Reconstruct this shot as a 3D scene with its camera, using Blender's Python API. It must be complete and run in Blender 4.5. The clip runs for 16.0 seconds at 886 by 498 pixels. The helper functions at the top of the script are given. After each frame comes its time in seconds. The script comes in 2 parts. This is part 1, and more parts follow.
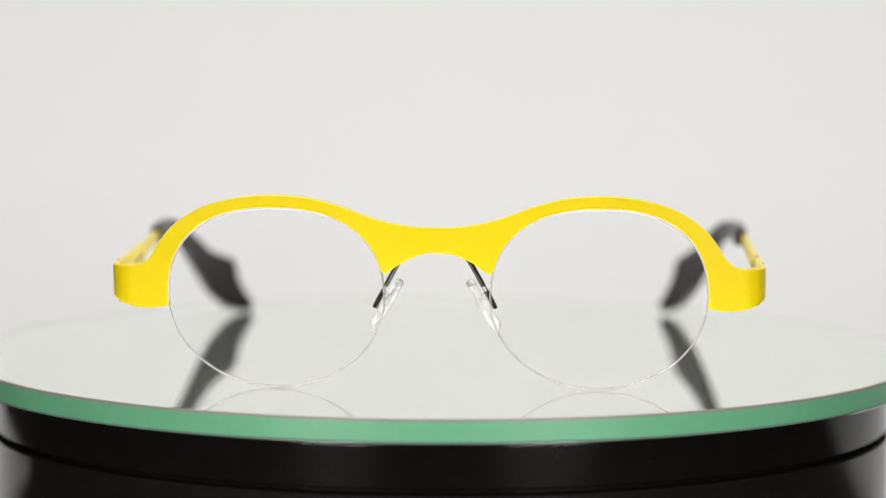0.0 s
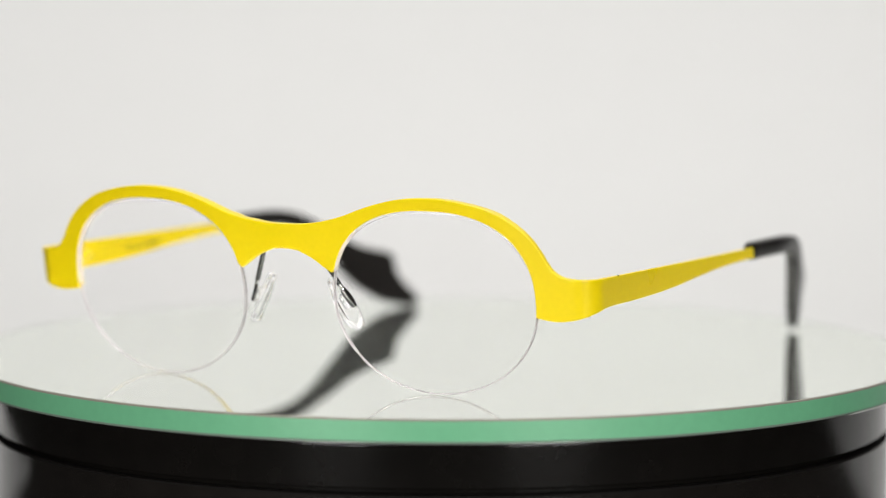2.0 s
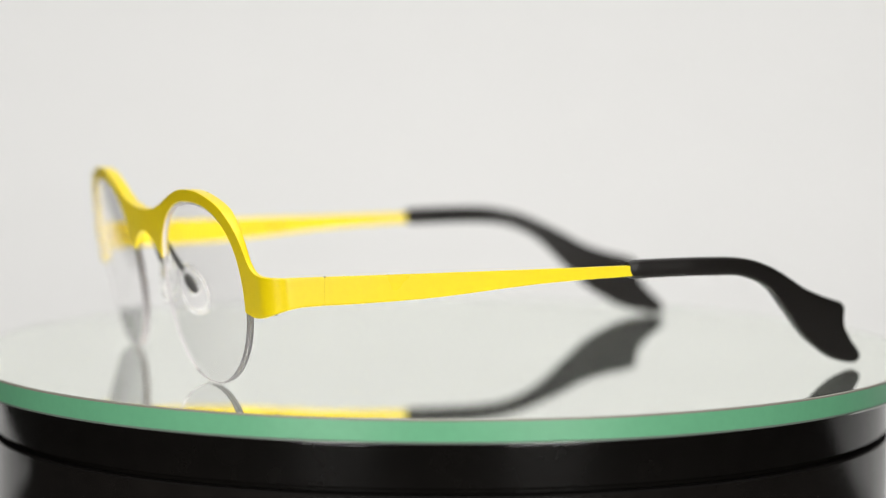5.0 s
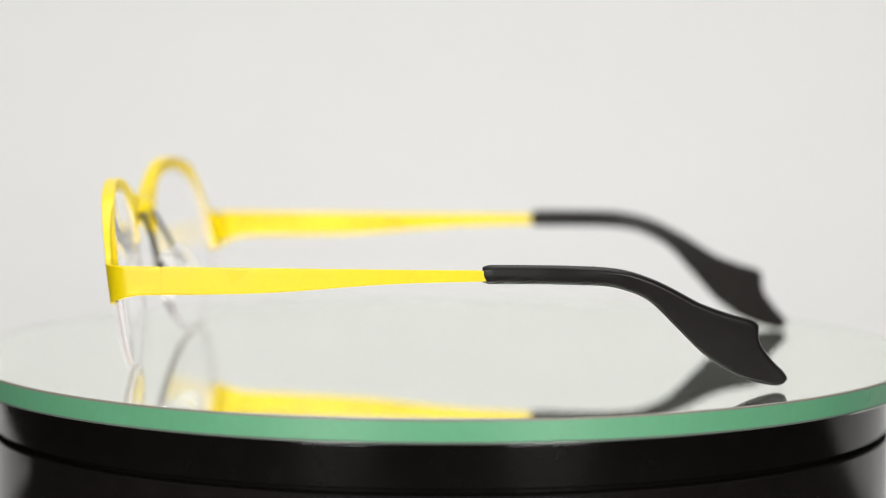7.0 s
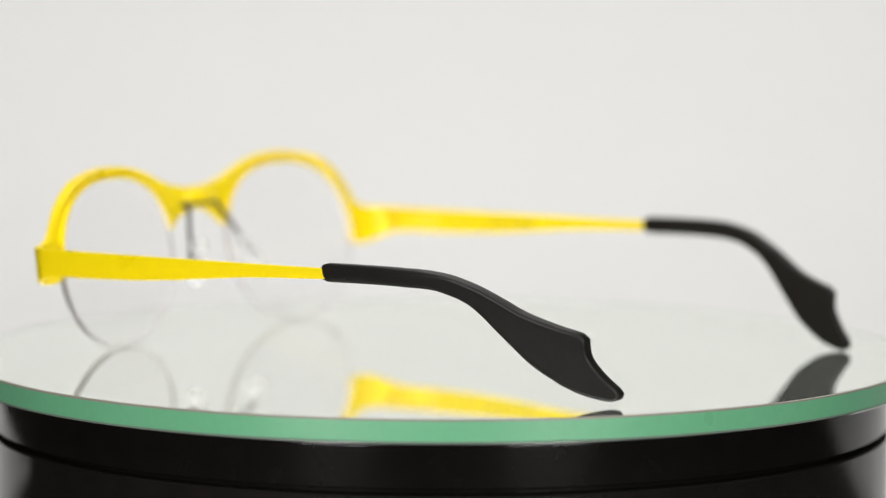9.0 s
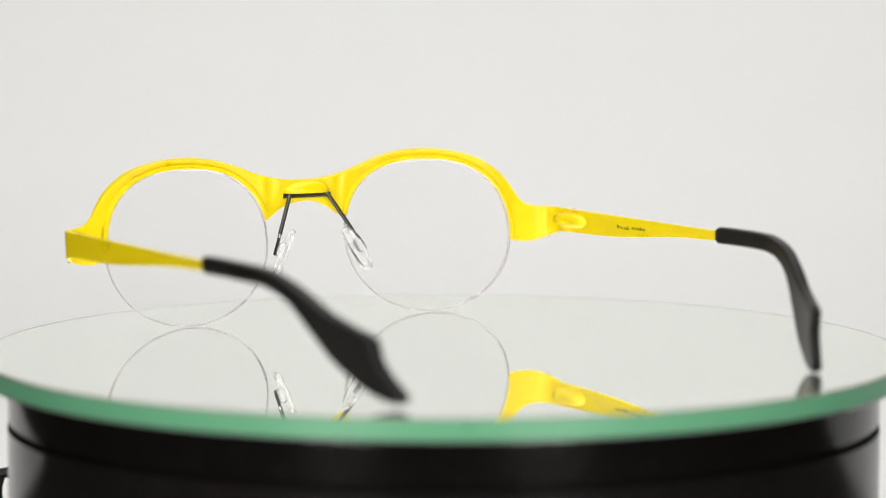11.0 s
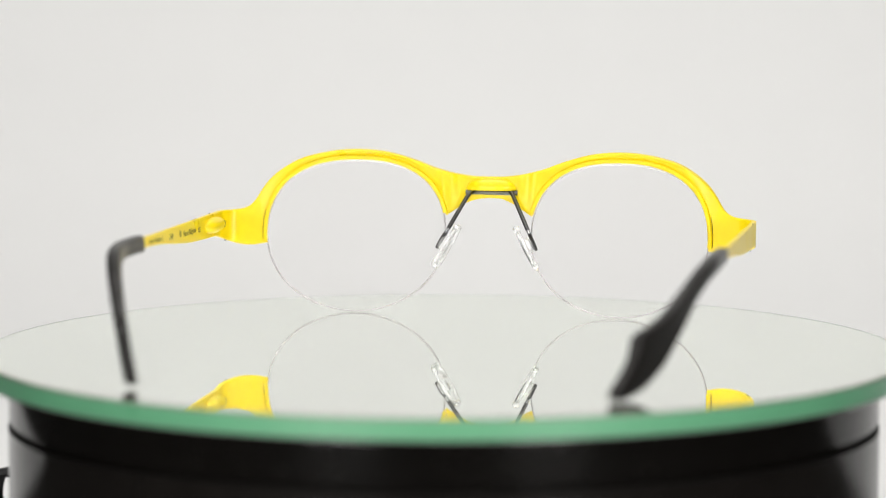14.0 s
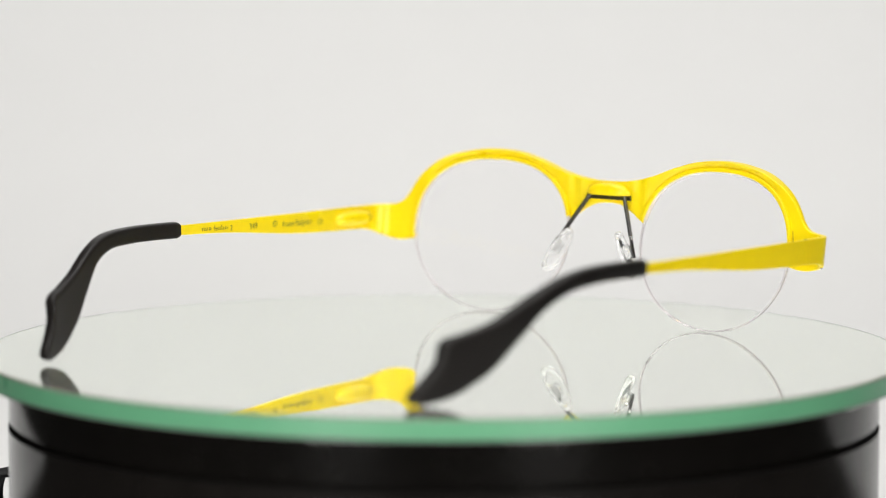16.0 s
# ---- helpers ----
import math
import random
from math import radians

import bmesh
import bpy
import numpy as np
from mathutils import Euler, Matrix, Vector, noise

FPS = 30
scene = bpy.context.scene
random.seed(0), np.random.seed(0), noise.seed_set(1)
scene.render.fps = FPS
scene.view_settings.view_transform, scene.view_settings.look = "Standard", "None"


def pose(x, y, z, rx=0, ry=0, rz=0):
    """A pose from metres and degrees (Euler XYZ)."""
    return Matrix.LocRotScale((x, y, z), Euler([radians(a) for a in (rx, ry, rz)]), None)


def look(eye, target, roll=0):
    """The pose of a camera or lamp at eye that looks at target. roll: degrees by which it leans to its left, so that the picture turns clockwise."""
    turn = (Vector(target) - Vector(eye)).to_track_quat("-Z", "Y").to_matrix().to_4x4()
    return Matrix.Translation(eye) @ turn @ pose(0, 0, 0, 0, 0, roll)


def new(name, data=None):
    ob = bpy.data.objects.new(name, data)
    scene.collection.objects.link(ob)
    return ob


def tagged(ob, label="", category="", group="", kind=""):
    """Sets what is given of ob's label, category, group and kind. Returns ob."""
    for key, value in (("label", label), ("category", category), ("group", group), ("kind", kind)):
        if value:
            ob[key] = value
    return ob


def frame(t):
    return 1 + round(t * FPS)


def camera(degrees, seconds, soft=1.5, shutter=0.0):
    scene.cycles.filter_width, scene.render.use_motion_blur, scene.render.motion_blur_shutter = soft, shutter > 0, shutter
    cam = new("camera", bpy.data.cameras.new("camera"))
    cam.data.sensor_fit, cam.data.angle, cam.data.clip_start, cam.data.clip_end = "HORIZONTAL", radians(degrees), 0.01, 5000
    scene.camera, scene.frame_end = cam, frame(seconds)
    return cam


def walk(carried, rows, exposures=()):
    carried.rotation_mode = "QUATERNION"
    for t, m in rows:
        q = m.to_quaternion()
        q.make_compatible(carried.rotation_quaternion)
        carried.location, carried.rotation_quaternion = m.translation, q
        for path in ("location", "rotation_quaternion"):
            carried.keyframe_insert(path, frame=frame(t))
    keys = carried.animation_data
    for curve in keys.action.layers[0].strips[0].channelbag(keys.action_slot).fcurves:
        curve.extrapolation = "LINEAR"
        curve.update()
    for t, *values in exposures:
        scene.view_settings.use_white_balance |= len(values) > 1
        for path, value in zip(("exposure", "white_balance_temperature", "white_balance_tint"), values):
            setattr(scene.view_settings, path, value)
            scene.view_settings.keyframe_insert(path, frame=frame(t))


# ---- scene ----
# ---------------------------------------------------------------- camera
cam = camera(14.85, 16.0, soft=1.0)
EYE_A = pose(0.0, -0.75744, 0.09616, 90 - 5.523, -0.194, -0.014)
EYE_B = pose(0.0, -0.77673, 0.10407, 90 - 5.965, -0.092, 0.028)
walk(cam, [(0.0, EYE_A), (9.2, EYE_A), (11.3, EYE_B), (16.0, EYE_B)])

# the lens is pulled from the near edge of the turntable to its far side
focus_point = new("focus_point")
cam.data.dof.use_dof = True
cam.data.dof.focus_object = focus_point
cam.data.dof.aperture_fstop = 8.2

# ---------------------------------------------------------------- light
world = bpy.data.worlds.new("studio")
scene.world = world
world.use_nodes = True
world.node_tree.nodes["Background"].inputs["Color"].default_value = (0.5, 0.5, 0.5, 1)
world.node_tree.nodes["Background"].inputs["Strength"].default_value = 0.02


def softbox(name, eye, target, width, height, watts, colour=(1, 0.985, 0.96)):
    lamp = bpy.data.lights.new(name, "AREA")
    lamp.shape, lamp.size, lamp.size_y, lamp.energy, lamp.color = "RECTANGLE", width, height, watts, colour
    ob = new(name, lamp)
    ob.matrix_world = look(eye, target)
    return ob


softbox("softbox_top", (0, 0.06, 1.15), (0, 0.10, 0), 0.9, 0.8, 8.6)
softbox("softbox_west", (-0.24, -0.52, 0.66), (0, 0.0, 0.03), 0.34, 0.34, 1.30)
softbox("softbox_east", (0.24, -0.52, 0.66), (0, 0.0, 0.03), 0.34, 0.34, 1.30)
# low fill lamps, added in place of light thrown up by the mirror
softbox("fill_west", (-0.36, -0.80, 0.06), (0, 0, 0.03), 0.24, 0.10, 1.85)
softbox("fill_east", (0.36, -0.80, 0.06), (0, 0, 0.03), 0.24, 0.10, 1.85)
scene.view_settings.exposure = 0.305

# ---------------------------------------------------------------- materials


def material(name, colour, rough=0.5, metal=0.0, ior=1.5, transmission=0.0, grain=0.0, scale=400.0, bump=0.0, wear=0.0):
    """A Principled material with two scales of variation in colour, gloss and relief."""
    m = bpy.data.materials.new(name)
    m.use_nodes = True
    t = m.node_tree
    b = t.nodes["Principled BSDF"]
    b.inputs["Base Color"].default_value = (*colour, 1)
    b.inputs["Roughness"].default_value = rough
    b.inputs["Metallic"].default_value = metal
    b.inputs["IOR"].default_value = ior
    b.inputs["Transmission Weight"].default_value = transmission
    if grain or bump or wear:
        co = t.nodes.new("ShaderNodeTexCoord")
        fine = t.nodes.new("ShaderNodeTexNoise")
        fine.inputs["Scale"].default_value, fine.inputs["Detail"].default_value = scale, 4
        broad = t.nodes.new("ShaderNodeTexNoise")
        broad.inputs["Scale"].default_value, broad.inputs["Detail"].default_value = scale / 14, 3
        for n in (fine, broad):
            t.links.new(co.outputs["Object"], n.inputs["Vector"])
        both = t.nodes.new("ShaderNodeMath")
        both.operation = "ADD"
        t.links.new(fine.outputs["Fac"], both.inputs[0])
        t.links.new(broad.outputs["Fac"], both.inputs[1])
        ramp = t.nodes.new("ShaderNodeMapRange")
        ramp.inputs["From Min"].default_value, ramp.inputs["From Max"].default_value = 0.6, 1.4
        ramp.inputs["To Min"].default_value, ramp.inputs["To Max"].default_value = 1 - grain, 1 + grain
        t.links.new(both.outputs[0], ramp.inputs["Value"])
        mix = t.nodes.new("ShaderNodeVectorMath")
        mix.operation = "SCALE"
        mix.inputs[0].default_value = colour
        t.links.new(ramp.outputs[0], mix.inputs["Scale"])
        t.links.new(mix.outputs[0], b.inputs["Base Color"])
        if wear:
            gloss = t.nodes.new("ShaderNodeMapRange")
            gloss.inputs["From Min"].default_value, gloss.inputs["From Max"].default_value = 0.3, 0.7
            gloss.inputs["To Min"].default_value, gloss.inputs["To Max"].default_value = rough - wear, rough + wear
            t.links.new(broad.outputs["Fac"], gloss.inputs["Value"])
            t.links.new(gloss.outputs[0], b.inputs["Roughness"])
        if bump:
            bp = t.nodes.new("ShaderNodeBump")
            bp.inputs["Strength"].default_value, bp.inputs["Distance"].default_value = bump, 0.0002
            t.links.new(fine.outputs["Fac"], bp.inputs["Height"])
            t.links.new(bp.outputs[0], b.inputs["Normal"])
    return m


YELLOW = material("yellow_lacquer", (0.92, 0.695, 0.003), 0.33, ior=1.45, grain=0.03, scale=900, bump=0.04, wear=0.06)
BLACK_ACETATE = material("black_acetate", (0.0125, 0.0110, 0.0100), 0.32, ior=1.33, grain=0.12, scale=500, bump=0.008)
GUNMETAL = material("gunmetal", (0.11, 0.108, 0.105), 0.3, metal=1.0, grain=0.1, scale=900)
STEEL = material("steel", (0.6, 0.6, 0.6), 0.25, metal=1.0, grain=0.1, scale=900)
LENS = material("lens", (0.998, 0.995, 0.997), 0.0, ior=1.17, transmission=1.0)
LENS_EDGE = material("ground_lens_edge", (0.80, 0.77, 0.78), 0.30, ior=1.07, transmission=0.76, grain=0.05, scale=700)
BEVEL = material("lens_bevel", (0.90, 0.88, 0.89), 0.18, transmission=0.35, grain=0.03, scale=700)
NYLON = material("nylon", (0.82, 0.79, 0.79), 0.25, ior=1.09, transmission=0.86, grain=0.03, scale=900)
SILICONE = material("silicone", (0.97, 0.97, 0.97), 0.05, ior=1.10, transmission=0.94)
# pale, so the glints of the clear pads sit in the colour
PAD_GLINT = material("pad_glint", (0.95, 0.95, 0.95), 0.04, ior=1.26, transmission=0.82)
INK = material("ink", (0.12, 0.105, 0.015), 0.6, grain=0.1, scale=900)
PLATE_GLASS = material("plate_glass", (0.985, 1.0, 0.978), 0.0, ior=1.06, transmission=0.975)
GREEN_EDGE = material("ground_glass_edge", (0.17, 0.50, 0.275), 0.35, grain=0.05, scale=600, bump=0.05, wear=0.08)
ARRIS = material("glass_arris", (0.26, 0.25, 0.21), 0.3, grain=0.1, scale=600)
PALE_EDGE = material("inner_glass_edge", (0.27, 0.29, 0.28), 0.5, grain=0.03, scale=600)
LOW_ARRIS = material("lower_glass_arris", (0.27, 0.36, 0.29), 0.5, grain=0.06, scale=600)
SILVER = material("silvering", (0.975, 0.992, 0.962), 0.0, metal=1.0)
BLACK_PLASTIC = material("black_plastic", (0.0068, 0.0060, 0.0053), 0.13, ior=1.31, grain=0.3, scale=160, bump=0.03, wear=0.09)
HOUSING = material("black_housing", (0.0108, 0.0093, 0.0083), 0.17, ior=1.33, grain=0.3, scale=160, bump=0.04, wear=0.12)
MATT_LIP = material("matt_black_lip", (0.008, 0.007, 0.0065), 0.75, ior=1.2, grain=0.2, scale=200)
CABLE = material("cable_rubber", (0.012, 0.012, 0.012), 0.5, grain=0.2, scale=300)
PAPER = material("white_paper", (0.80, 0.80, 0.795), 0.9, grain=0.012, scale=40, bump=0.02)
TABLE = material("dark_table", (0.012, 0.011, 0.010), 0.7, grain=0.2, scale=30, bump=0.1)
ROOM = material("dim_wall", (0.05, 0.05, 0.05), 0.9, grain=0.1, scale=12, bump=0.1)

# ---------------------------------------------------------------- mesh helpers


def mesh_of(name, bm, mats, sharp=40):
    me = bpy.data.meshes.new(name)
    bmesh.ops.recalc_face_normals(bm, faces=bm.faces)
    bm.to_mesh(me)
    bm.free()
    for m in mats if isinstance(mats, (list, tuple)) else [mats]:
        me.materials.append(m)
    for p in me.polygons:
        p.use_smooth = True
    me.set_sharp_from_angle(angle=radians(sharp))
    return me


def part(name, bm, mats, parent, label="", sharp=40):
    ob = new(name, mesh_of(name, bm, mats, sharp))
    ob.parent = parent
    return tagged(ob, label)


def rings(bm, loops, closed=False, caps=True):
    """Joins loops of points, each a closed ring, into a skin."""
    made = [[bm.verts.new(p) for p in loop] for loop in loops]
    n = len(made[0])
    pairs = list(zip(made, made[1:])) + ([(made[-1], made[0])] if closed else [])
    for a, b in pairs:
        for i in range(n):
            bm.faces.new((a[i], a[(i + 1) % n], b[(i + 1) % n], b[i]))
    if caps and not closed:
        bm.faces.new(made[0][::-1])
        bm.faces.new(made[-1])
    return made


def lathe(bm, profile, steps=256):
    """A body of revolution about z from a profile of (radius, z)."""
    loops = [[(r * math.cos(2 * math.pi * i / steps), r * math.sin(2 * math.pi * i / steps), z) for r, z in profile] for i in range(steps)]
    made = [[bm.verts.new(p) for p in loop] for loop in loops]
    k = len(profile)
    out = []
    for i in range(steps):
        a, b = made[i], made[(i + 1) % steps]
        for j in range(k - 1):
            out.append((j, bm.faces.new((a[j], b[j], b[j + 1], a[j + 1]))))
    return made, out


def spline(points, n):
    """n points evenly along a Catmull-Rom curve through the given ones."""
    pts = [Vector(p) for p in points]
    ext = [2 * pts[0] - pts[1]] + pts + [2 * pts[-1] - pts[-2]]
    dense = []
    for i in range(len(pts) - 1):
        p0, p1, p2, p3 = ext[i:i + 4]
        for k in range(24):
            s = k / 24
            dense.append(0.5 * (2 * p1 + (p2 - p0) * s + (2 * p0 - 5 * p1 + 4 * p2 - p3) * s * s + (3 * p1 - p0 - 3 * p2 + p3) * s ** 3))
    dense.append(pts[-1])
    run = [0.0]
    for a, b in zip(dense, dense[1:]):
        run.append(run[-1] + (b - a).length)
    out = []
    for k in range(n):
        want = run[-1] * k / (n - 1)
        i = min(max(1, next((j for j, r in enumerate(run) if r >= want - 1e-9), len(run) - 1)), len(run) - 1)
        f = (want - run[i - 1]) / max(run[i] - run[i - 1], 1e-9)
        out.append(dense[i - 1].lerp(dense[i], f))
    return out


def tube(bm, path, radius, sides=10):
    path = [Vector(p) for p in path]
    loops = []
    for i, p in enumerate(path):
        d = (path[min(i + 1, len(path) - 1)] - path[max(i - 1, 0)]).normalized()
        side = d.cross(Vector((0.31, 0.2, 0.93))).normalized()
        up = side.cross(d)
        loops.append([p + radius * (math.cos(a) * side + math.sin(a) * up) for a in (2 * math.pi * k / sides for k in range(sides))])
    rings(bm, loops)


# ---------------------------------------------------------------- setting
MM = 0.001
FLOOR_Z = -0.055


def build_setting():
    # white paper sweep: flat behind the turntable, curving up into the background
    prof = [(0.083, FLOOR_Z), (0.40, FLOOR_Z)]
    for k in range(1, 17):
        a = math.pi / 2 * k / 16
        prof.append((0.40 + 0.25 * math.sin(a), FLOOR_Z + 0.25 * (1 - math.cos(a))))
    prof.append((0.65, 1.30))
    bm = bmesh.new()
    loops = []
    for x in np.linspace(-0.275, 0.48, 16):
        loops.append([(x, y, z) for y, z in prof] + [(x, y + 0.002, z - 0.002) for y, z in prof[::-1]])
    rings(bm, loops)
    tagged(new("backdrop", mesh_of("backdrop", bm, PAPER)), "seamless matt white paper sweep behind the turntable", "backdrop", kind="structure")

    def slab(name, lo, hi, mat, label, cat):
        bm = bmesh.new()
        bmesh.ops.create_cube(bm, size=1)
        for v in bm.verts:
            v.co = [lo[i] + (v.co[i] + 0.5) * (hi[i] - lo[i]) for i in range(3)]
        tagged(new(name, mesh_of(name, bm, mat)), label, cat, kind="structure")

    z0, z1 = FLOOR_Z - 0.006, 1.8
    slab("floor", (-2, -2.2, z0 - 0.05), (2, 1.2, z0), TABLE, "dark matt table surface under the turntable", "floor")
    slab("wall_north", (-2, 1.2, z0 - 0.05), (2, 1.3, z1), ROOM, "dim grey wall behind the paper sweep", "wall")
    slab("wall_south", (-2, -2.3, z0 - 0.05), (2, -2.2, z1), ROOM, "dim grey wall behind the camera", "wall")
    slab("wall_west", (-2.1, -2.3, z0 - 0.05), (-2, 1.3, z1), ROOM, "dim grey side wall of the studio", "wall")
    slab("wall_east", (2, -2.3, z0 - 0.05), (2.1, 1.3, z1), ROOM, "dim grey side wall of the studio", "wall")
    slab("ceiling", (-2.1, -2.3, z1), (2.1, 1.3, z1 + 0.1), ROOM, "dim grey studio ceiling", "ceiling")


build_setting()

# ---------------------------------------------------------------- turntable
DISC_R, DISC_T = 105.68 * MM, 4.87 * MM


def build_mirror_disc():
    disc = tagged(new("mirror_disc"), "round thick glass mirror with a green ground edge, turning", "mirror")
    c, wall = 0.45 * MM, 0.5 * MM
    R = DISC_R
    bm = bmesh.new()
    made, faces = lathe(bm, [(R - c - 0.00002, 0.0), (R - c - 0.00006, -0.00002)], 360)
    bm.faces.new([m[0] for m in made])
    part("glass_plate", bm, PLATE_GLASS, disc, "clear glass face of the mirror", 20).visible_shadow = False
    bm = bmesh.new()
    prof = [(R - c, -0.00002), (R - c * 0.3, -c * 0.3), (R, -c), (R, -c - 0.0001), (R, -DISC_T + c + 0.0001), (R, -DISC_T + c), (R - c * 0.5, -DISC_T), (R - wall, -DISC_T), (R - wall, -0.00003)]
    made, faces = lathe(bm, prof, 360)
    for j, f in faces:
        f.material_index = 1 if j < 2 else (2 if j == 7 else (3 if j == 5 else 0))
    part("ground_edge", bm, [GREEN_EDGE, ARRIS, PALE_EDGE, LOW_ARRIS], disc, "pale green ground glass edge", 25)
    bm = bmesh.new()
    r = R - wall - 0.00003
    made, faces = lathe(bm, [(r, -0.28 * MM), (r, -DISC_T - 0.0002)], 360)
    bm.faces.new([m[0] for m in made])
    bm.faces.new([m[1] for m in made][::-1])
    part("silver_backing", bm, SILVER, disc, "silvered mirror backing", 20)
    return disc


def build_base():
    base = tagged(new("turntable_base"), "glossy black plastic drum of a display turntable", "turntable")
    R, top = 99.7 * MM, -DISC_T - 0.0002
    g = -15.6 * MM
    bm = bmesh.new()
    prof = [(0.0005, top), (R - 1.2 * MM, top), (R - 0.4 * MM, top - 0.3 * MM), (R, top - 1.2 * MM), (R, top - 1.35 * MM), (R, g + 1.15 * MM), (R, g + 1.0 * MM), (R - 0.3 * MM, g + 0.65 * MM), (R - 2.3 * MM, g + 0.6 * MM),
            (R - 2.3 * MM, g - 0.5 * MM)]
    lathe(bm, prof, 360)
    part("platter", bm, BLACK_PLASTIC, base, "rotating black platter above a thin groove", 30)
    bm = bmesh.new()
    prof = [(R - 2.4 * MM, g - 0.45 * MM), (R - 0.15 * MM, g - 0.46 * MM), (R - 0.02 * MM, g - 0.5 * MM), (R + 0.07 * MM, g - 0.6 * MM), (R + 0.1 * MM, g - 0.75 * MM), (R + 0.1 * MM, g - 0.9 * MM), (R + 0.1 * MM, FLOOR_Z + 3.3 * MM), (R + 0.1 * MM, FLOOR_Z + 3 * MM), (R - 0.5 * MM, FLOOR_Z),
            (0.0005, FLOOR_Z)]
    for j, f in lathe(bm, prof, 360)[1]:
        f.material_index = 1 if j < 5 else 0
    part("housing", bm, [HOUSING, MATT_LIP], base, "fixed black housing with a matt lip", 30)
    return base


def build_cable():
    bm = bmesh.new()
    path = spline([(-0.0982, 0.020, -0.0316), (-0.1032, 0.0205, -0.0317), (-0.1054, 0.021, -0.0335), (-0.1060, 0.021, -0.040), (-0.1067, 0.022, -0.0500), (-0.112, 0.03, FLOOR_Z + 0.0015),
                   (-0.2, 0.09, FLOOR_Z - 0.0045), (-0.5, 0.11, FLOOR_Z - 0.0045)], 60)
    tube(bm, path, 0.0015)
    ob = new("power_cable", mesh_of("power_cable", bm, CABLE))
    tagged(ob, "thin black power cable plugged into the turntable", "cable")


mirror_disc = build_mirror_disc()
build_base()
build_cable()

# ---------------------------------------------------------------- eyeglasses
# Glasses space in millimetres: x along the front, y towards the temple tips, z up from the mirror.
PLACE = Matrix.Translation((-0.006936, -0.062213, 0.0)) @ Matrix.Rotation(radians(-7.694), 4, "Z") @ Matrix.Scale(MM, 4)
TILT, TILT_EAST, CURVE = math.tan(radians(10)), math.tan(radians(7)), 1.35e-3
BEND, BEND_R = 62.8, 5.0
SLOPE = math.atan(2 * CURVE * BEND)


def sheet(u, z, d=0.0):
    """The bent sheet of the frame: u along it from the bridge, z up, d behind its middle. It bows, leans (one side a little less), and turns back into the temples."""
    s, a = (1 if u >= 0 else -1), abs(u)
    lean = TILT + (TILT_EAST - TILT) * max(0.0, min(1.0, (u + 12) / 30))
    shear = -lean * (z - 17.2)
    if a <= BEND:
        t = math.atan(2 * CURVE * a)
        x, y = a, CURVE * (a * a - 55.8 ** 2)
    elif a <= BEND + BEND_R * (math.pi / 2 - SLOPE):
        t = SLOPE + (a - BEND) / BEND_R
        x = BEND + BEND_R * (math.sin(t) - math.sin(SLOPE))
        y = CURVE * (BEND * BEND - 55.8 ** 2) + BEND_R * (math.cos(SLOPE) - math.cos(t))
    else:
        t = math.pi / 2
        end = BEND + BEND_R * (math.pi / 2 - SLOPE)
        x = BEND + BEND_R * (1 - math.sin(SLOPE))
        y = CURVE * (BEND * BEND - 55.8 ** 2) + BEND_R * math.cos(SLOPE) + (a - end)
        shear *= max(0.0, 1 - (a - end) / 6)
    return Vector((s * (x - math.sin(t) * d), y + math.cos(t) * d + shear, z))


def finish(bm):
    bm.transform(PLACE)
    return bm


LENS_C, LENS_A, LENS_B = (33.2, 19.05), 22.35, 18.85


def lens_rim(angle, grow=0.0):
    """A point of the lens outline of the +x lens, rounder below than above; angle from +x, upwards."""
    c, s = math.cos(angle), math.sin(angle)
    n = 2.4 if s > 0 else 2.0
    k = (abs(c) ** n + abs(s) ** n) ** (-1 / n)
    return Vector((LENS_C[0] + (LENS_A + grow) * k * c, LENS_C[1] + (LENS_B + grow) * k * s))


def rim_angle(x, z):
    return math.atan2((z - LENS_C[1]) / LENS_B, (x - LENS_C[0]) / LENS_A)


def plate_section(lo, hi, d0, d1, r=0.22, across=7, ridge=0.0, side=1):
    """A rounded plate section between two points of the sheet, as a ring."""
    lo, hi = Vector(lo), Vector(hi)
    w = (hi - lo).length
    r = min(r, w * 0.45)
    e = (hi - lo) / max(w, 1e-6)
    ring = []
    arc = [0, 30, 60, 90]
    cuts = [k / (across - 1) for k in range(across)]
    cuts = [0.0, 0.05] + cuts[1:-1] + [0.95, 1.0]
    top = d1 + ridge
    for f in cuts:
        p = lo + e * (r + f * (w - 2 * r))
        ring.append(sheet(side * p.x, p.y, d0))
    for a in arc[1:]:
        q = hi - e * r + e * r * math.sin(radians(a))
        ring.append(sheet(side * q.x, q.y, d0 + r - r * math.cos(radians(a))))
    for a in arc[::-1]:
        q = hi - e * r + e * r * math.sin(radians(a))
        ring.append(sheet(side * q.x, q.y, top - r + r * math.cos(radians(a))))
    for f in cuts[-2:0:-1]:
        p = lo + e * (r + f * (w - 2 * r))
        ring.append(sheet(side * p.x, p.y, d1 + ridge * f ** 1.15))
    for a in arc:
        q = lo + e * r - e * r * math.sin(radians(a))
        ring.append(sheet(side * q.x, q.y, d1 - r + r * math.cos(radians(a))))
    for a in arc[::-1][:-1]:
        q = lo + e * r - e * r * math.sin(radians(a))
        ring.append(sheet(side * q.x, q.y, d0 + r - r * math.cos(radians(a))))
    return ring


HINGE_U = 75.9
NOSE_X = -0.65


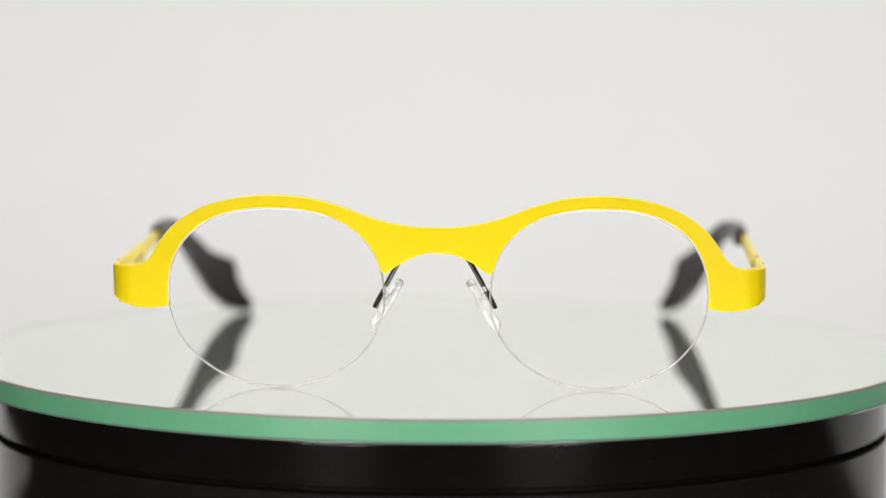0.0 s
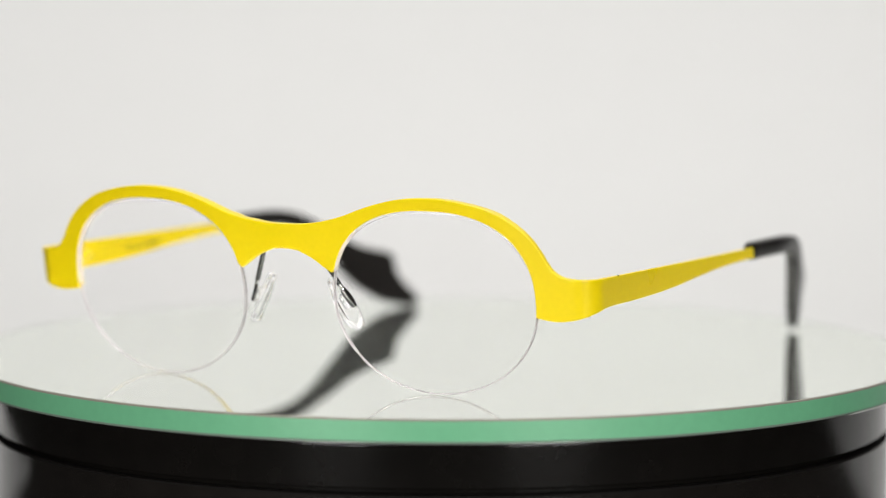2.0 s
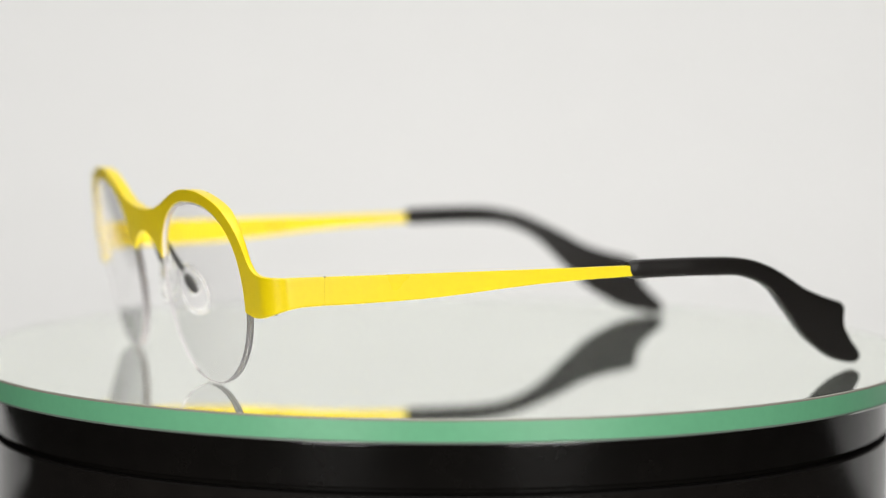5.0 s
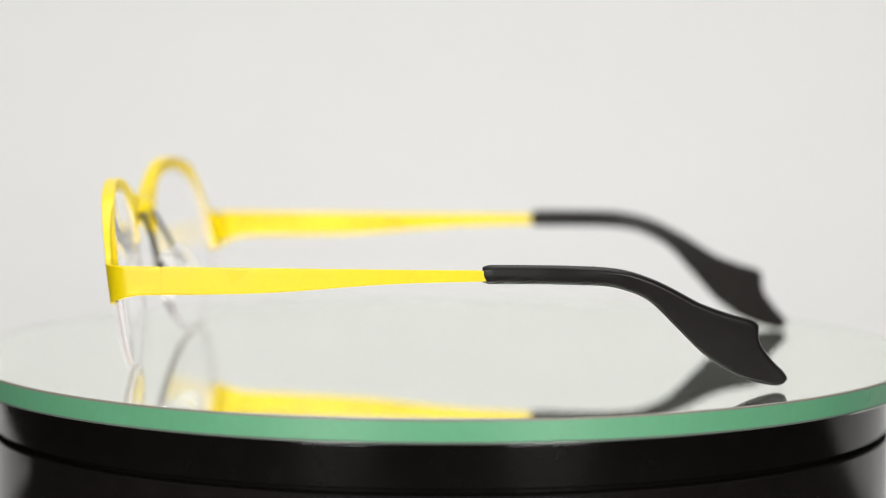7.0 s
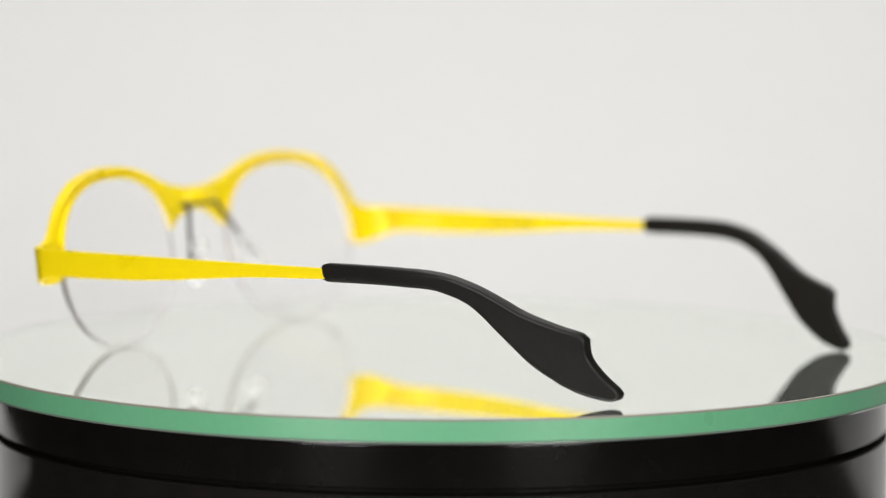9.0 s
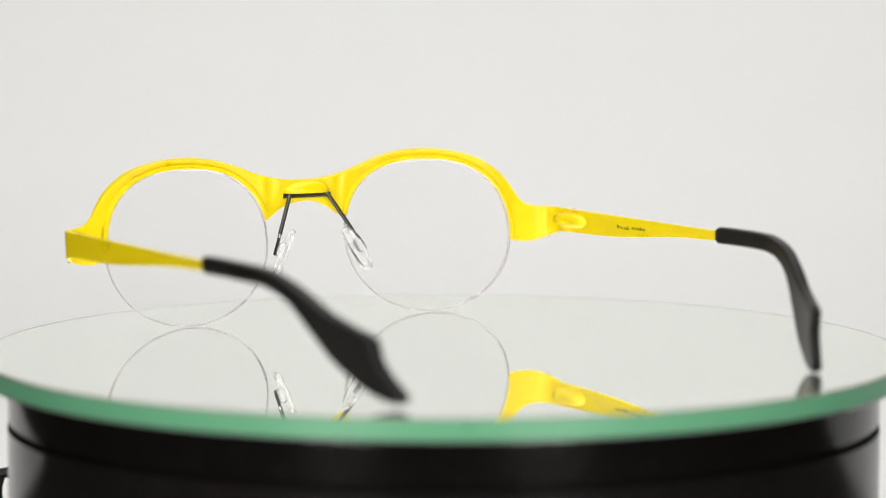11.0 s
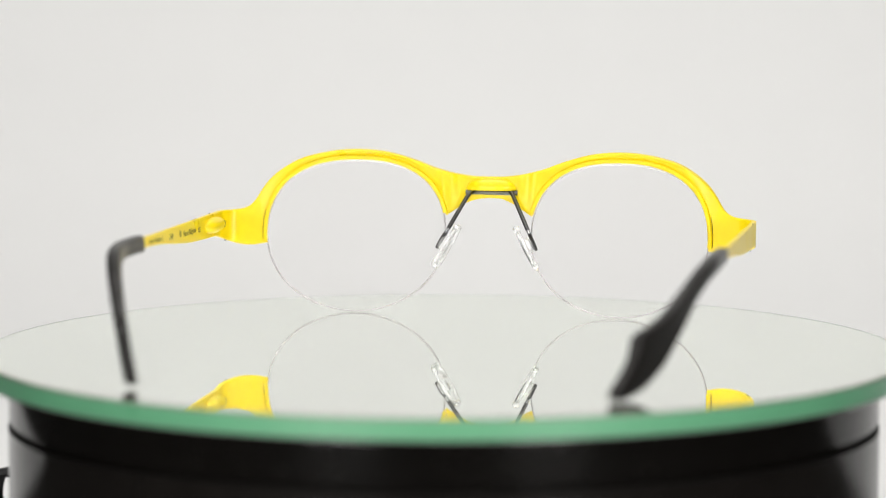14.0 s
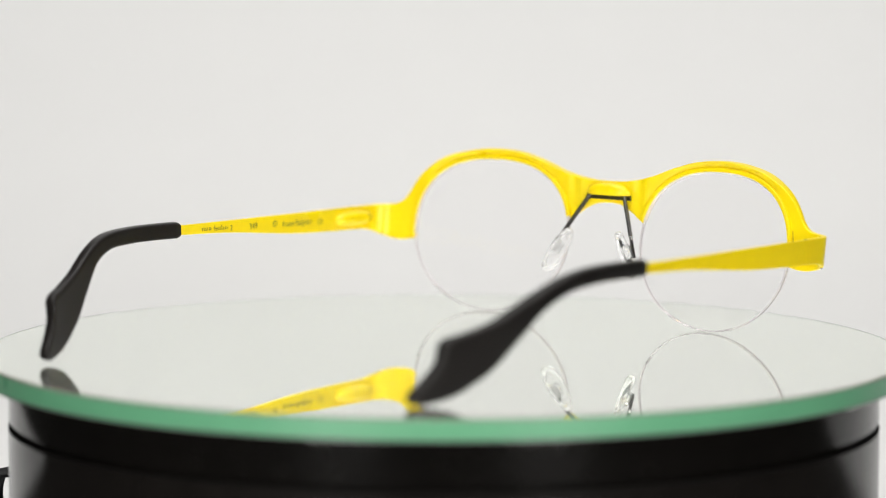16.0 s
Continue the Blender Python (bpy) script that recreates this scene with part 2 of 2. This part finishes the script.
def front_edges():
    """The lower and the upper edge of the front, from its middle to the hinge, in step with each other."""
    # the bridge: an arch below, a shallow saddle above
    arch = spline([(0, 29.0), (0.7, 28.98), (2.9, 28.6), (6.4, 27.1), (9.3, 25.2), (10.7, 24.3)], 18)
    saddle = spline([(0, 34.0), (4, 34.1), (8.4, 34.7), (11.0, 35.3)], 18)
    lower, upper = list(arch), list(saddle)
    # the brow along the lens
    a0, a1 = rim_angle(10.86, 24.3), rim_angle(55.3, 17.1)
    brow_lo = [lens_rim(a0 + (a1 - a0) * k / 69) for k in range(70)]
    brow_hi = spline([(11.0, 35.3), (14.1, 36.2), (19.8, 38.3), (26.5, 40.0), (34, 40.5), (40.5, 39.9), (47.0, 38.3), (51.6, 35.9), (54.9, 33.2), (57.1, 30.4), (58.2, 28.5)], 70)
    lower += brow_lo[1:]
    upper += brow_hi[1:]
    # the end piece, round the corner to the hinge
    lower += spline([(55.3, 17.1), (58.8, 16.5), (62.0, 16.6), (65.2, 17.4), (68.0, 18.4), (71.0, 19.1), (HINGE_U, 19.35)], 30)[1:]
    upper += spline([(58.2, 28.5), (59.4, 26.9), (61.0, 25.8), (63.3, 25.3), (67.0, 25.15), (HINGE_U, 25.15)], 30)[1:]
    return lower, upper


def build_front(parent):
    lower, upper = front_edges()
    half, other = [], []
    for a, b in zip(lower, upper):
        # the brow thickens towards its upper edge at the back, and runs out flat at the end pieces
        ridge = 1.5 * max(0.0, min(1.0, (58.0 - b.x) / 9))
        # flutes where the bridge block runs into the brows
        ridge += 0.28 * math.exp(-((b.x - 7.4) / 0.9) ** 2) - 0.34 * math.exp(-((b.x - 9.6) / 1.0) ** 2) + 0.24 * math.exp(-((b.x - 11.8) / 0.9) ** 2)
        half.append(plate_section(a, b, -0.6, 0.6, ridge=ridge))
        other.append(plate_section(a, b, -0.6, 0.6, ridge=ridge, side=-1))
    bm = bmesh.new()
    rings(bm, other[:0:-1] + half)
    front = part("front_frame", finish(bm), YELLOW, parent, "bright yellow lacquered metal brow front", 35)
    # the lips behind the brow that hold the lenses
    for s in (1, -1):
        bm = bmesh.new()
        a0, a1 = rim_angle(10.95, 25.0), rim_angle(55.2, 18.0)
        loops = []
        for k in range(60):
            a = a0 + (a1 - a0) * k / 59
            i, o = lens_rim(a, 0.02), lens_rim(a, 1.05)
            loops.append(plate_section(i, o, 0.4, 1.75, 0.28, 3, side=s))
        rings(bm, loops)
        part("lens_lip", finish(bm), YELLOW, front)
    # the saddle above the nose wire, a quarter dome with a flat underside, and the pad of metal below it
    bm = bmesh.new()
    loops = []
    for k in range(41):
        u = NOSE_X - 6.3 + 12.6 * k / 40
        w = max(0.02, 1 - (abs(u - NOSE_X) / 6.32) ** 2.6) ** 0.5
        ring = [sheet(u, 30.75, 0.3)]
        for j in range(12):
            a = radians(90 * j / 11)
            ring.append(sheet(u, 30.75 + 3.0 * w * math.sin(a), 0.5 + 3.1 * w * math.cos(a) ** 0.8 + 1.0 * math.sin(a)))
        ring.append(sheet(u, 30.75 + 3.0 * w, 0.3))
        loops.append(ring)
    rings(bm, loops)
    part("bridge_saddle", finish(bm), YELLOW, front, sharp=50)
    bm = bmesh.new()
    loops = []
    for k in range(31):
        u = NOSE_X - 6.1 + 12.2 * k / 30
        low = 28.75 - 1.05 * ((u - NOSE_X) / 6.1) ** 2
        loops.append([sheet(u, z, d) for z, d in ((low, 0.4), (low, 0.95), (low + 0.25, 1.15), (29.6, 1.15), (29.6, 0.4))])
    rings(bm, loops)
    part("bridge_pad", finish(bm), YELLOW, front, sharp=50)
    # the thin dark seam along the outside of each lens lip
    for s in (1, -1):
        bm = bmesh.new()
        a0, a1 = rim_angle(54.2, 25.0), rim_angle(55.2, 18.0)
        path = []
        for k in range(40):
            p = lens_rim(a0 + (a1 - a0) * k / 39, 1.12)
            path.append(sheet(s * p.x, p.y, 0.64))
        tube(bm, path, 0.08, 6)
        part("lip_seam", finish(bm), INK, front, "fine dark seam beside the lens lip")
    for s in (1, -1):
        bm = bmesh.new()
        bmesh.ops.create_uvsphere(bm, u_segments=12, v_segments=8, radius=0.36)
        p = sheet(s * 66.2, 17.75, -0.1)
        bm.transform(Matrix.Translation(p))
        part("screw", finish(bm), STEEL, front, "tiny steel screw end")
    return front


def build_lens(parent, s):
    bm = bmesh.new()
    n, m = 96, 12
    grid = []
    for d in (-0.35, 1.25):
        rows = [[bm.verts.new(sheet(s * LENS_C[0], LENS_C[1], d))]]
        for j in range(1, m + 1):
            f = j / m
            row = []
            for k in range(n):
                p = lens_rim(2 * math.pi * k / n, -0.05)
                q = Vector(LENS_C).lerp(p, f)
                row.append(bm.verts.new(sheet(s * q.x, q.y, d)))
            rows.append(row)
        for k in range(n):
            bm.faces.new((rows[0][0], rows[1][k], rows[1][(k + 1) % n]))
            for j in range(1, m):
                bm.faces.new((rows[j][k], rows[j + 1][k], rows[j + 1][(k + 1) % n], rows[j][(k + 1) % n]))
        grid.append(rows)
    for k in range(n):
        # only the open lower edge is ground; the upper edge sits in the lip
        p = lens_rim(2 * math.pi * (k + 0.5) / n)
        if p.y < 18 or (p.y < 25 and p.x < LENS_C[0]):
            f = bm.faces.new((grid[0][m][k], grid[0][m][(k + 1) % n], grid[1][m][(k + 1) % n], grid[1][m][k]))
            f.material_index = 1
    lens = part("lens", finish(bm), [LENS, LENS_EDGE], parent, "clear half-rimless lens with a ground edge", 30)
    lens.visible_shadow = False
    # the nylon thread in the groove round the open edge
    bm = bmesh.new()
    a0, a1 = rim_angle(55.3, 18.2), rim_angle(10.86, 25.0) - 2 * math.pi
    path = []
    for k in range(70):
        p = lens_rim(a0 + (a1 - a0) * k / 69, -0.02)
        path.append(sheet(s * p.x, p.y, 0.45))
    tube(bm, path, 0.22, 8)
    part("nylon_thread", finish(bm), NYLON, lens, "clear nylon thread round the lens edge")
    # the pale bevel of the lens where it enters the brow
    bm = bmesh.new()
    a0, a1 = rim_angle(55.3, 18.2), rim_angle(10.86, 25.0)
    loops = []
    for k in range(80):
        a = a0 + (a1 - a0) * k / 79
        wide = 0.14 + 0.36 * max(0.0, math.sin(a)) ** 2
        ring = []
        for g, d in ((0.02, -0.42), (0.02, 1.32), (-0.12, 1.36), (-wide, 1.20), (-wide - 0.05, 0.45), (-wide, -0.3), (-0.12, -0.46)):
            p = lens_rim(a, g)
            ring.append(sheet(s * p.x, p.y, d))
        loops.append(ring)
    rings(bm, loops)
    bevel = part("lens_bevel", finish(bm), BEVEL, lens, "pale ground bevel of the lens under the brow")
    bevel.visible_shadow = False
    return lens


def tip_x(y, z, s):
    """How far out the temple runs: straight, then drawn in behind the ear, its fin leaning inwards; one side bends a little earlier."""
    drop = max(0.0, 24.2 - z)
    if s > 0:
        return 66.4 - 0.15 * drop - 11.9 * (max(y - 91, 0) / 48) ** 1.5
    return 67.1 - 0.11 * drop - 13.0 * (max(y - 97.5, 0) / 41.5) ** 1.5


def lift(y, s):
    """The +x temple rides a little higher behind its bend and the other hangs lower: the glasses stand on the lenses and one tip."""
    bend = max(0.0, min(1.0, (y - 98) / 14))
    end = max(0.0, min(1.0, (y - 124) / 12))
    return (0.8 - 0.25 * end) * bend if s > 0 else -0.55 * bend * (1 - end)


def rounded_bar(lo, hi, half, r, side):
    """A ring round a flat bar whose edges are lo and hi in (y, z); half its thickness in x."""
    lo, hi = Vector(lo), Vector(hi)
    w = (hi - lo).length / 2
    mid, e = (lo + hi) / 2, (hi - lo).normalized()
    r = min(r, w * 0.95, half * 0.98)
    ring = []
    for cx, cw, a0 in ((1, 1, 0), (-1, 1, 90), (-1, -1, 180), (1, -1, 270)):
        for k in range(5):
            a = radians(a0 + 22.5 * k)
            dx = cx * (half - r) + r * math.cos(a)
            p = mid + e * (cw * (w - r) + r * math.sin(a))
            ring.append(Vector((tip_x(p.x, p.y, side) + dx, p.x, p.y)))
        # the flat faces between the rounded corners
        if cw * cx < 0:
            for f in (0.06, 0.3, 0.5, 0.7, 0.94):
                p = mid + e * (cw * (w - r) * (1 - 2 * f))
                ring.append(Vector((tip_x(p.x, p.y, side) + cx * half, p.x, p.y)))
    return ring


def build_temple(parent, s):
    bm = bmesh.new()
    low = spline([(HINGE_U + 0.04, 19.35), (84, 19.5), (100, 20.2), (123, 22.2), (143, 23.1)], 40)
    top = spline([(HINGE_U + 0.04, 25.15), (100, 25.15), (123, 25.2), (143, 25.3)], 40)
    loops = [plate_section(a, b, -0.58, 0.42, 0.2, side=s) for a, b in zip(low, top)]
    rings(bm, loops)
    temple = part("temple", finish(bm), YELLOW, parent, "tapering yellow lacquered metal temple", 35)

    bm = bmesh.new()
    upper = spline([(77.6, 26.35), (86, 26.45), (95, 26.4), (101, 26.0), (107, 24.8), (113, 22.3), (117, 20.2), (122, 17.4), (128, 15.2), (132.2, 14.0), (133.5, 12.9)], 46)
    upper += spline([(133.5, 12.9), (133.8, 9.2), (136.2, 5.6), (138.6, 3.1), (139.3, 2.0)], 14)[1:]
    lower = spline([(77.6, 22.45), (86, 22.6), (94, 22.6), (101, 22.2), (105.6, 21.2), (111.2, 18.4), (117, 12.5), (122.5, 6.8), (128, 3.0)], 46)
    lower += spline([(128, 3.0), (131, 1.6), (134, 0.7), (137, 0.15), (138.4, 0.4)], 14)[1:]
    loops = []
    for i, (a, b) in enumerate(zip(lower, upper)):
        k = i / (len(lower) - 1)
        half = 1.4 + 0.2 * math.sin(math.pi * min(1, k * 1.3))
        inset = 0.35 if i == 0 else 0.0
        e = (b - a).normalized() * inset
        ring = rounded_bar(a + e, b - e, half - inset, 0.85, s)
        loops.append([Vector((s * p.x, p.y + (0.8 if s > 0 else 0.1), p.z + lift(p.y, s))) for p in ring])
    # rounded far end
    mid = sum(loops[-1], Vector()) / len(loops[-1])
    loops.append([mid + (p - mid) * 0.55 + Vector((0, 0.35, -0.05)) for p in loops[-1]])
    rings(bm, loops)
    part("temple_tip", finish(bm), BLACK_ACETATE, temple, "black acetate tip with a notched fin end", 45)

    # hinge boss on the inner face
    bm = bmesh.new()
    loops = []
    for k in range(17):
        u = 69.5 + 13.6 * k / 16
        w = max(0.0, 1 - abs((u - 76.3) / 6.85) ** 2.4) ** 0.5
        ring = []
        for j in range(14):
            a = 2 * math.pi * j / 14
            ring.append(sheet(s * u, 22.3 + (0.2 + 1.8 * w) * math.cos(a), 0.35 + (0.1 + 2.6 * w) * max(math.sin(a), 0.0) + 0.25 * min(math.sin(a), 0.0)))
        loops.append(ring)
    rings(bm, loops)
    part("hinge_boss", finish(bm), YELLOW, temple, "rounded yellow hinge cover", 60)
    bm = bmesh.new()
    c = sheet(s * 72.2, 22.3, 2.35)
    tube(bm, [(c.x + s * 0.09 * math.cos(a), c.y + 0.75 * math.cos(a), c.z + 0.75 * math.sin(a)) for a in (2 * math.pi * k / 20 for k in range(18))], 0.14, 6)
    part("hinge_ring", finish(bm), INK, temple, "dark seam round the hinge screw")
    bm = bmesh.new()
    bmesh.ops.create_cone(bm, cap_ends=True, segments=12, radius1=0.18, radius2=0.18, depth=0.3)
    p = sheet(s * (HINGE_U + 0.1), 25.16, -0.42)
    bm.transform(Matrix.Translation(p))
    part("hinge_pin", finish(bm), GUNMETAL, temple, "dark end of the hinge pin")
    return temple


def stroke(bm, s, u0, u1, z0, z1):
    """A thin printed bar on the inner face of a temple."""
    ring = [(u0, z0), (u1, z0), (u1, z1), (u0, z1)]
    lo = [Vector(sheet(u, z, 0.43)) for u, z in ring]
    hi = [Vector(sheet(u, z, 0.47)) for u, z in ring]
    for q in (lo, hi):
        for p in q:
            p.x *= s
    rings(bm, [lo, hi])


def print_text(temple, body, u, z, size, label):
    """Readable characters printed inside the +x temple; they run from the tip towards the hinge."""
    font = bpy.data.curves.new("print", "FONT")
    font.body, font.size, font.align_x, font.extrude = body, size, "CENTER", 0.02
    tmp = bpy.data.objects.new("print", font)
    me = bpy.data.meshes.new_from_object(tmp)
    bpy.data.objects.remove(tmp)
    bm = bmesh.new()
    bm.from_mesh(me)
    for v in bm.verts:
        v.co = sheet(u - v.co.x, z + v.co.y, 0.45 + v.co.z)
    part("print_text", finish(bm), INK, temple, label)


def build_lettering(temple, s):
    """The print inside the temple: uneven bars for words, and the few characters that can be read."""
    rng = random.Random(7 if s > 0 else 11)
    if s > 0:
        spans = [(130.1, 133.9), (124.1, 129.3)]
    else:
        spans = [(97.6, 103.2), (104.4, 110.7)]
    for a, b in spans:
        bm = bmesh.new()
        mid = 22.25 + ((a + b) / 2 - 87) * 0.036
        tall = 0.95 if s > 0 else 0.7
        u = a
        while u < b - 0.3:
            w = rng.uniform(0.18, 0.3)
            h = tall * rng.choice((0.75, 0.75, 0.8, 1.2))
            stroke(bm, s, u, u + w, mid - 0.5, mid - 0.5 + h)
            if rng.random() < 0.55:
                z = mid - 0.5 + rng.choice((0.0, 0.3, 0.6)) * tall
                stroke(bm, s, u + w, u + w + 0.3, z, z + 0.18)
            u += w + rng.uniform(0.3, 0.5)
        part("print_bar", finish(bm), INK, temple, "small dark print")
    if s > 0:
        print_text(temple, "349", 114.5, 22.55, 2.0, "small dark number 349")
        print_text(temple, "2", 122.7, 22.85, 1.7, "small dark digit 2")
        print_text(temple, "\u00a9", 106.4, 22.35, 2.1, "small dark copyright sign")
        print_text(temple, "frame Belgium", 97.9, 22.1, 1.95, "small dark words frame Belgium")
        print_text(temple, "CE", 88.9, 21.75, 1.8, "small dark CE mark")


def pad_pose(s):
    """Where a nose pad sits: its z runs up the pad, its y across it, its x away from the nose."""
    up = Vector((-5.75, -2.3, 10.1)).normalized()
    out = up.cross(Vector((0.21, 0.98, 0.0))).normalized() * -1
    if out.x < 0:
        out = -out
    m = Matrix((out, up.cross(out), up)).transposed().to_4x4()
    return Matrix.Translation((NOSE_X, 0, 0)) @ Matrix.Scale(s, 4, (1, 0, 0)) @ Matrix.Translation((10.0, 2.6, 17.15)) @ m


def build_nose(parent):
    bm = bmesh.new()
    tube(bm, [(NOSE_X + x, -5.2 + 0.1 * (abs(x) > 5), 30.15) for x in (-6.5, -6.3, -3, 0, 3, 6.3, 6.5)], 0.66, 12)
    wire = part("nose_wire", finish(bm), GUNMETAL, parent, "dark metal nose wire across the bridge")
    for s in (1, -1):
        def side(p):
            return Vector((NOSE_X + s * p[0], p[1], p[2]))

        # the arm: a round wire bent down and back, ending in a flattened paddle
        bm = bmesh.new()
        path = spline([(4.6, -5.2, 30.2), (4.95, -4.4, 30.4), (5.35, -3.7, 30.0), (6.0, -3.1, 28.9), (8.0, -1.4, 25.2), (10.0, 0.35, 21.4)], 26)
        tube(bm, [side(p) for p in path], 0.52, 12)
        part("pad_arm", finish(bm), GUNMETAL, wire, "slanting dark pad arm")
        bm = bmesh.new()
        tube(bm, [side(p) for p in ((9.85, 0.22, 21.65), (10.1, 0.44, 21.2), (10.75, 1.0, 19.95))], 0.43, 10)
        part("arm_neck", finish(bm), STEEL, wire, "bright bare neck of the pad arm")
        bm = bmesh.new()
        loops = []
        across = Vector((0.35, 0.85, 0.35)).normalized()
        along = (Vector((12.5, 2.45, 16.7)) - Vector((10.5, 0.8, 20.4))).normalized()
        across = (across - along * across.dot(along)).normalized()
        flat = along.cross(across)
        for k in range(12):
            f = k / 11
            c = Vector((10.5, 0.8, 20.4)).lerp(Vector((12.5, 2.45, 16.7)), f)
            w = 0.42 + 0.48 * math.sin(math.pi * min(1.0, 0.12 + f * 0.85)) ** 0.7
            loops.append([side(c + across * w * math.cos(a) + flat * 0.42 * math.sin(a)) for a in (2 * math.pi * q / 12 for q in range(12))])
        rings(bm, loops)
        part("arm_paddle", finish(bm), GUNMETAL, wire, "flattened dark end of the pad arm")

        m = pad_pose(s)
        # the pad: a soft oval cushion, fuller below
        bm = bmesh.new()
        bmesh.ops.create_uvsphere(bm, u_segments=28, v_segments=18, radius=1)
        for v in bm.verts:
            x, y, z = v.co
            k = 1.0 + 0.16 * z
            v.co = (0.62 * x - 0.35 * (1 - y * y), 2.75 * y / k, 5.7 * z)
        bm.transform(m)
        pad = part("nose_pad", finish(bm), SILICONE, wire, "clear soft silicone nose pad", 80)
        pad.visible_shadow = False
        # a bead added for the pad's bright outline, thickest at its gleaming ends
        bm = bmesh.new()
        loops = []
        for k in range(48):
            a = 2 * math.pi * k / 48
            cy, cz = math.cos(a), math.sin(a)
            c = Vector((0.0, 2.6 * cy / (1 + 0.16 * cz), 5.5 * cz))
            out = Vector((0, cy / 2.75, cz / 5.7)).normalized()
            thick = 0.42 + 0.5 * abs(cz) ** 4 + 0.10 * math.sin(5 * a + 1)
            loops.append([m @ (c + thick * (math.cos(b) * out * 0.8 + math.sin(b) * Vector((1, 0, 0)))) for b in (2 * math.pi * q / 10 for q in range(10))])
        rings(bm, loops, closed=True)
        part("pad_glint", finish(bm), PAD_GLINT, wire, "pale bead added for the glints round the clear nose pad", 80).visible_shadow = False
        # the clear box moulded on the pad, into which the paddle is pushed
        bm = bmesh.new()
        bmesh.ops.create_cube(bm, size=1)
        for v in bm.verts:
            v.co = (v.co.x * 1.9, v.co.y * 2.6, v.co.z * 3.7)
        bmesh.ops.bevel(bm, geom=bm.edges[:], offset=0.5, segments=3, affect="EDGES")
        bm.transform(m @ Matrix.Translation((0.95, 0.0, 0.3)))
        part("pad_mount", finish(bm), PAD_GLINT, wire, "clear pad mount").visible_shadow = False
    return wire


def build_eyeglasses():
    g = tagged(new("eyeglasses"), "yellow half-rim eyeglasses with black tips, standing on a mirror", "eyeglasses")
    build_front(g)
    for s in (-1, 1):
        build_lens(g, s)
    for s in (-1, 1):
        build_lettering(build_temple(g, s), s)
    build_nose(g)
    return g


eyeglasses = build_eyeglasses()

# ---------------------------------------------------------------- what moves
TURN = [(0.0, 5.78), (0.5, -1.09), (1.0, -7.83), (1.5, -14.74), (2.0, -21.43), (2.5, -28.32), (3.0, -35.16), (3.5, -42.06), (4.0, -48.67), (4.5, -55.36), (5.0, -61.96), (5.5, -68.56), (6.0, -75.16), (6.5, -81.76), (7.0, -88.41), (7.5, -95.15), (8.0, -101.92), (8.5, -108.58), (9.0, -115.49), (9.5, -122.35), (10.0, -129.2), (10.5, -136.06), (11.0, -142.92), (11.5, -149.83), (12.0, -156.69), (12.5, -163.35), (13.0, -169.87), (13.5, -176.49), (14.0, -183.07), (14.5, -189.67), (15.0, -196.35), (15.5, -203.24), (16.0, -209.89)]


def motions():
    rows = [(t, pose(0, 0, 0, 0, 0, a)) for t, a in TURN]
    walk(eyeglasses, rows)
    walk(mirror_disc, rows)
    walk(focus_point, [(0.0, pose(0, -0.072, 0.02)), (9.2, pose(0, -0.072, 0.02)), (11.3, pose(0, 0.052, 0.02)), (15.0, pose(0, 0.052, 0.02)), (16.0, pose(0, 0.028, 0.02))])


motions()
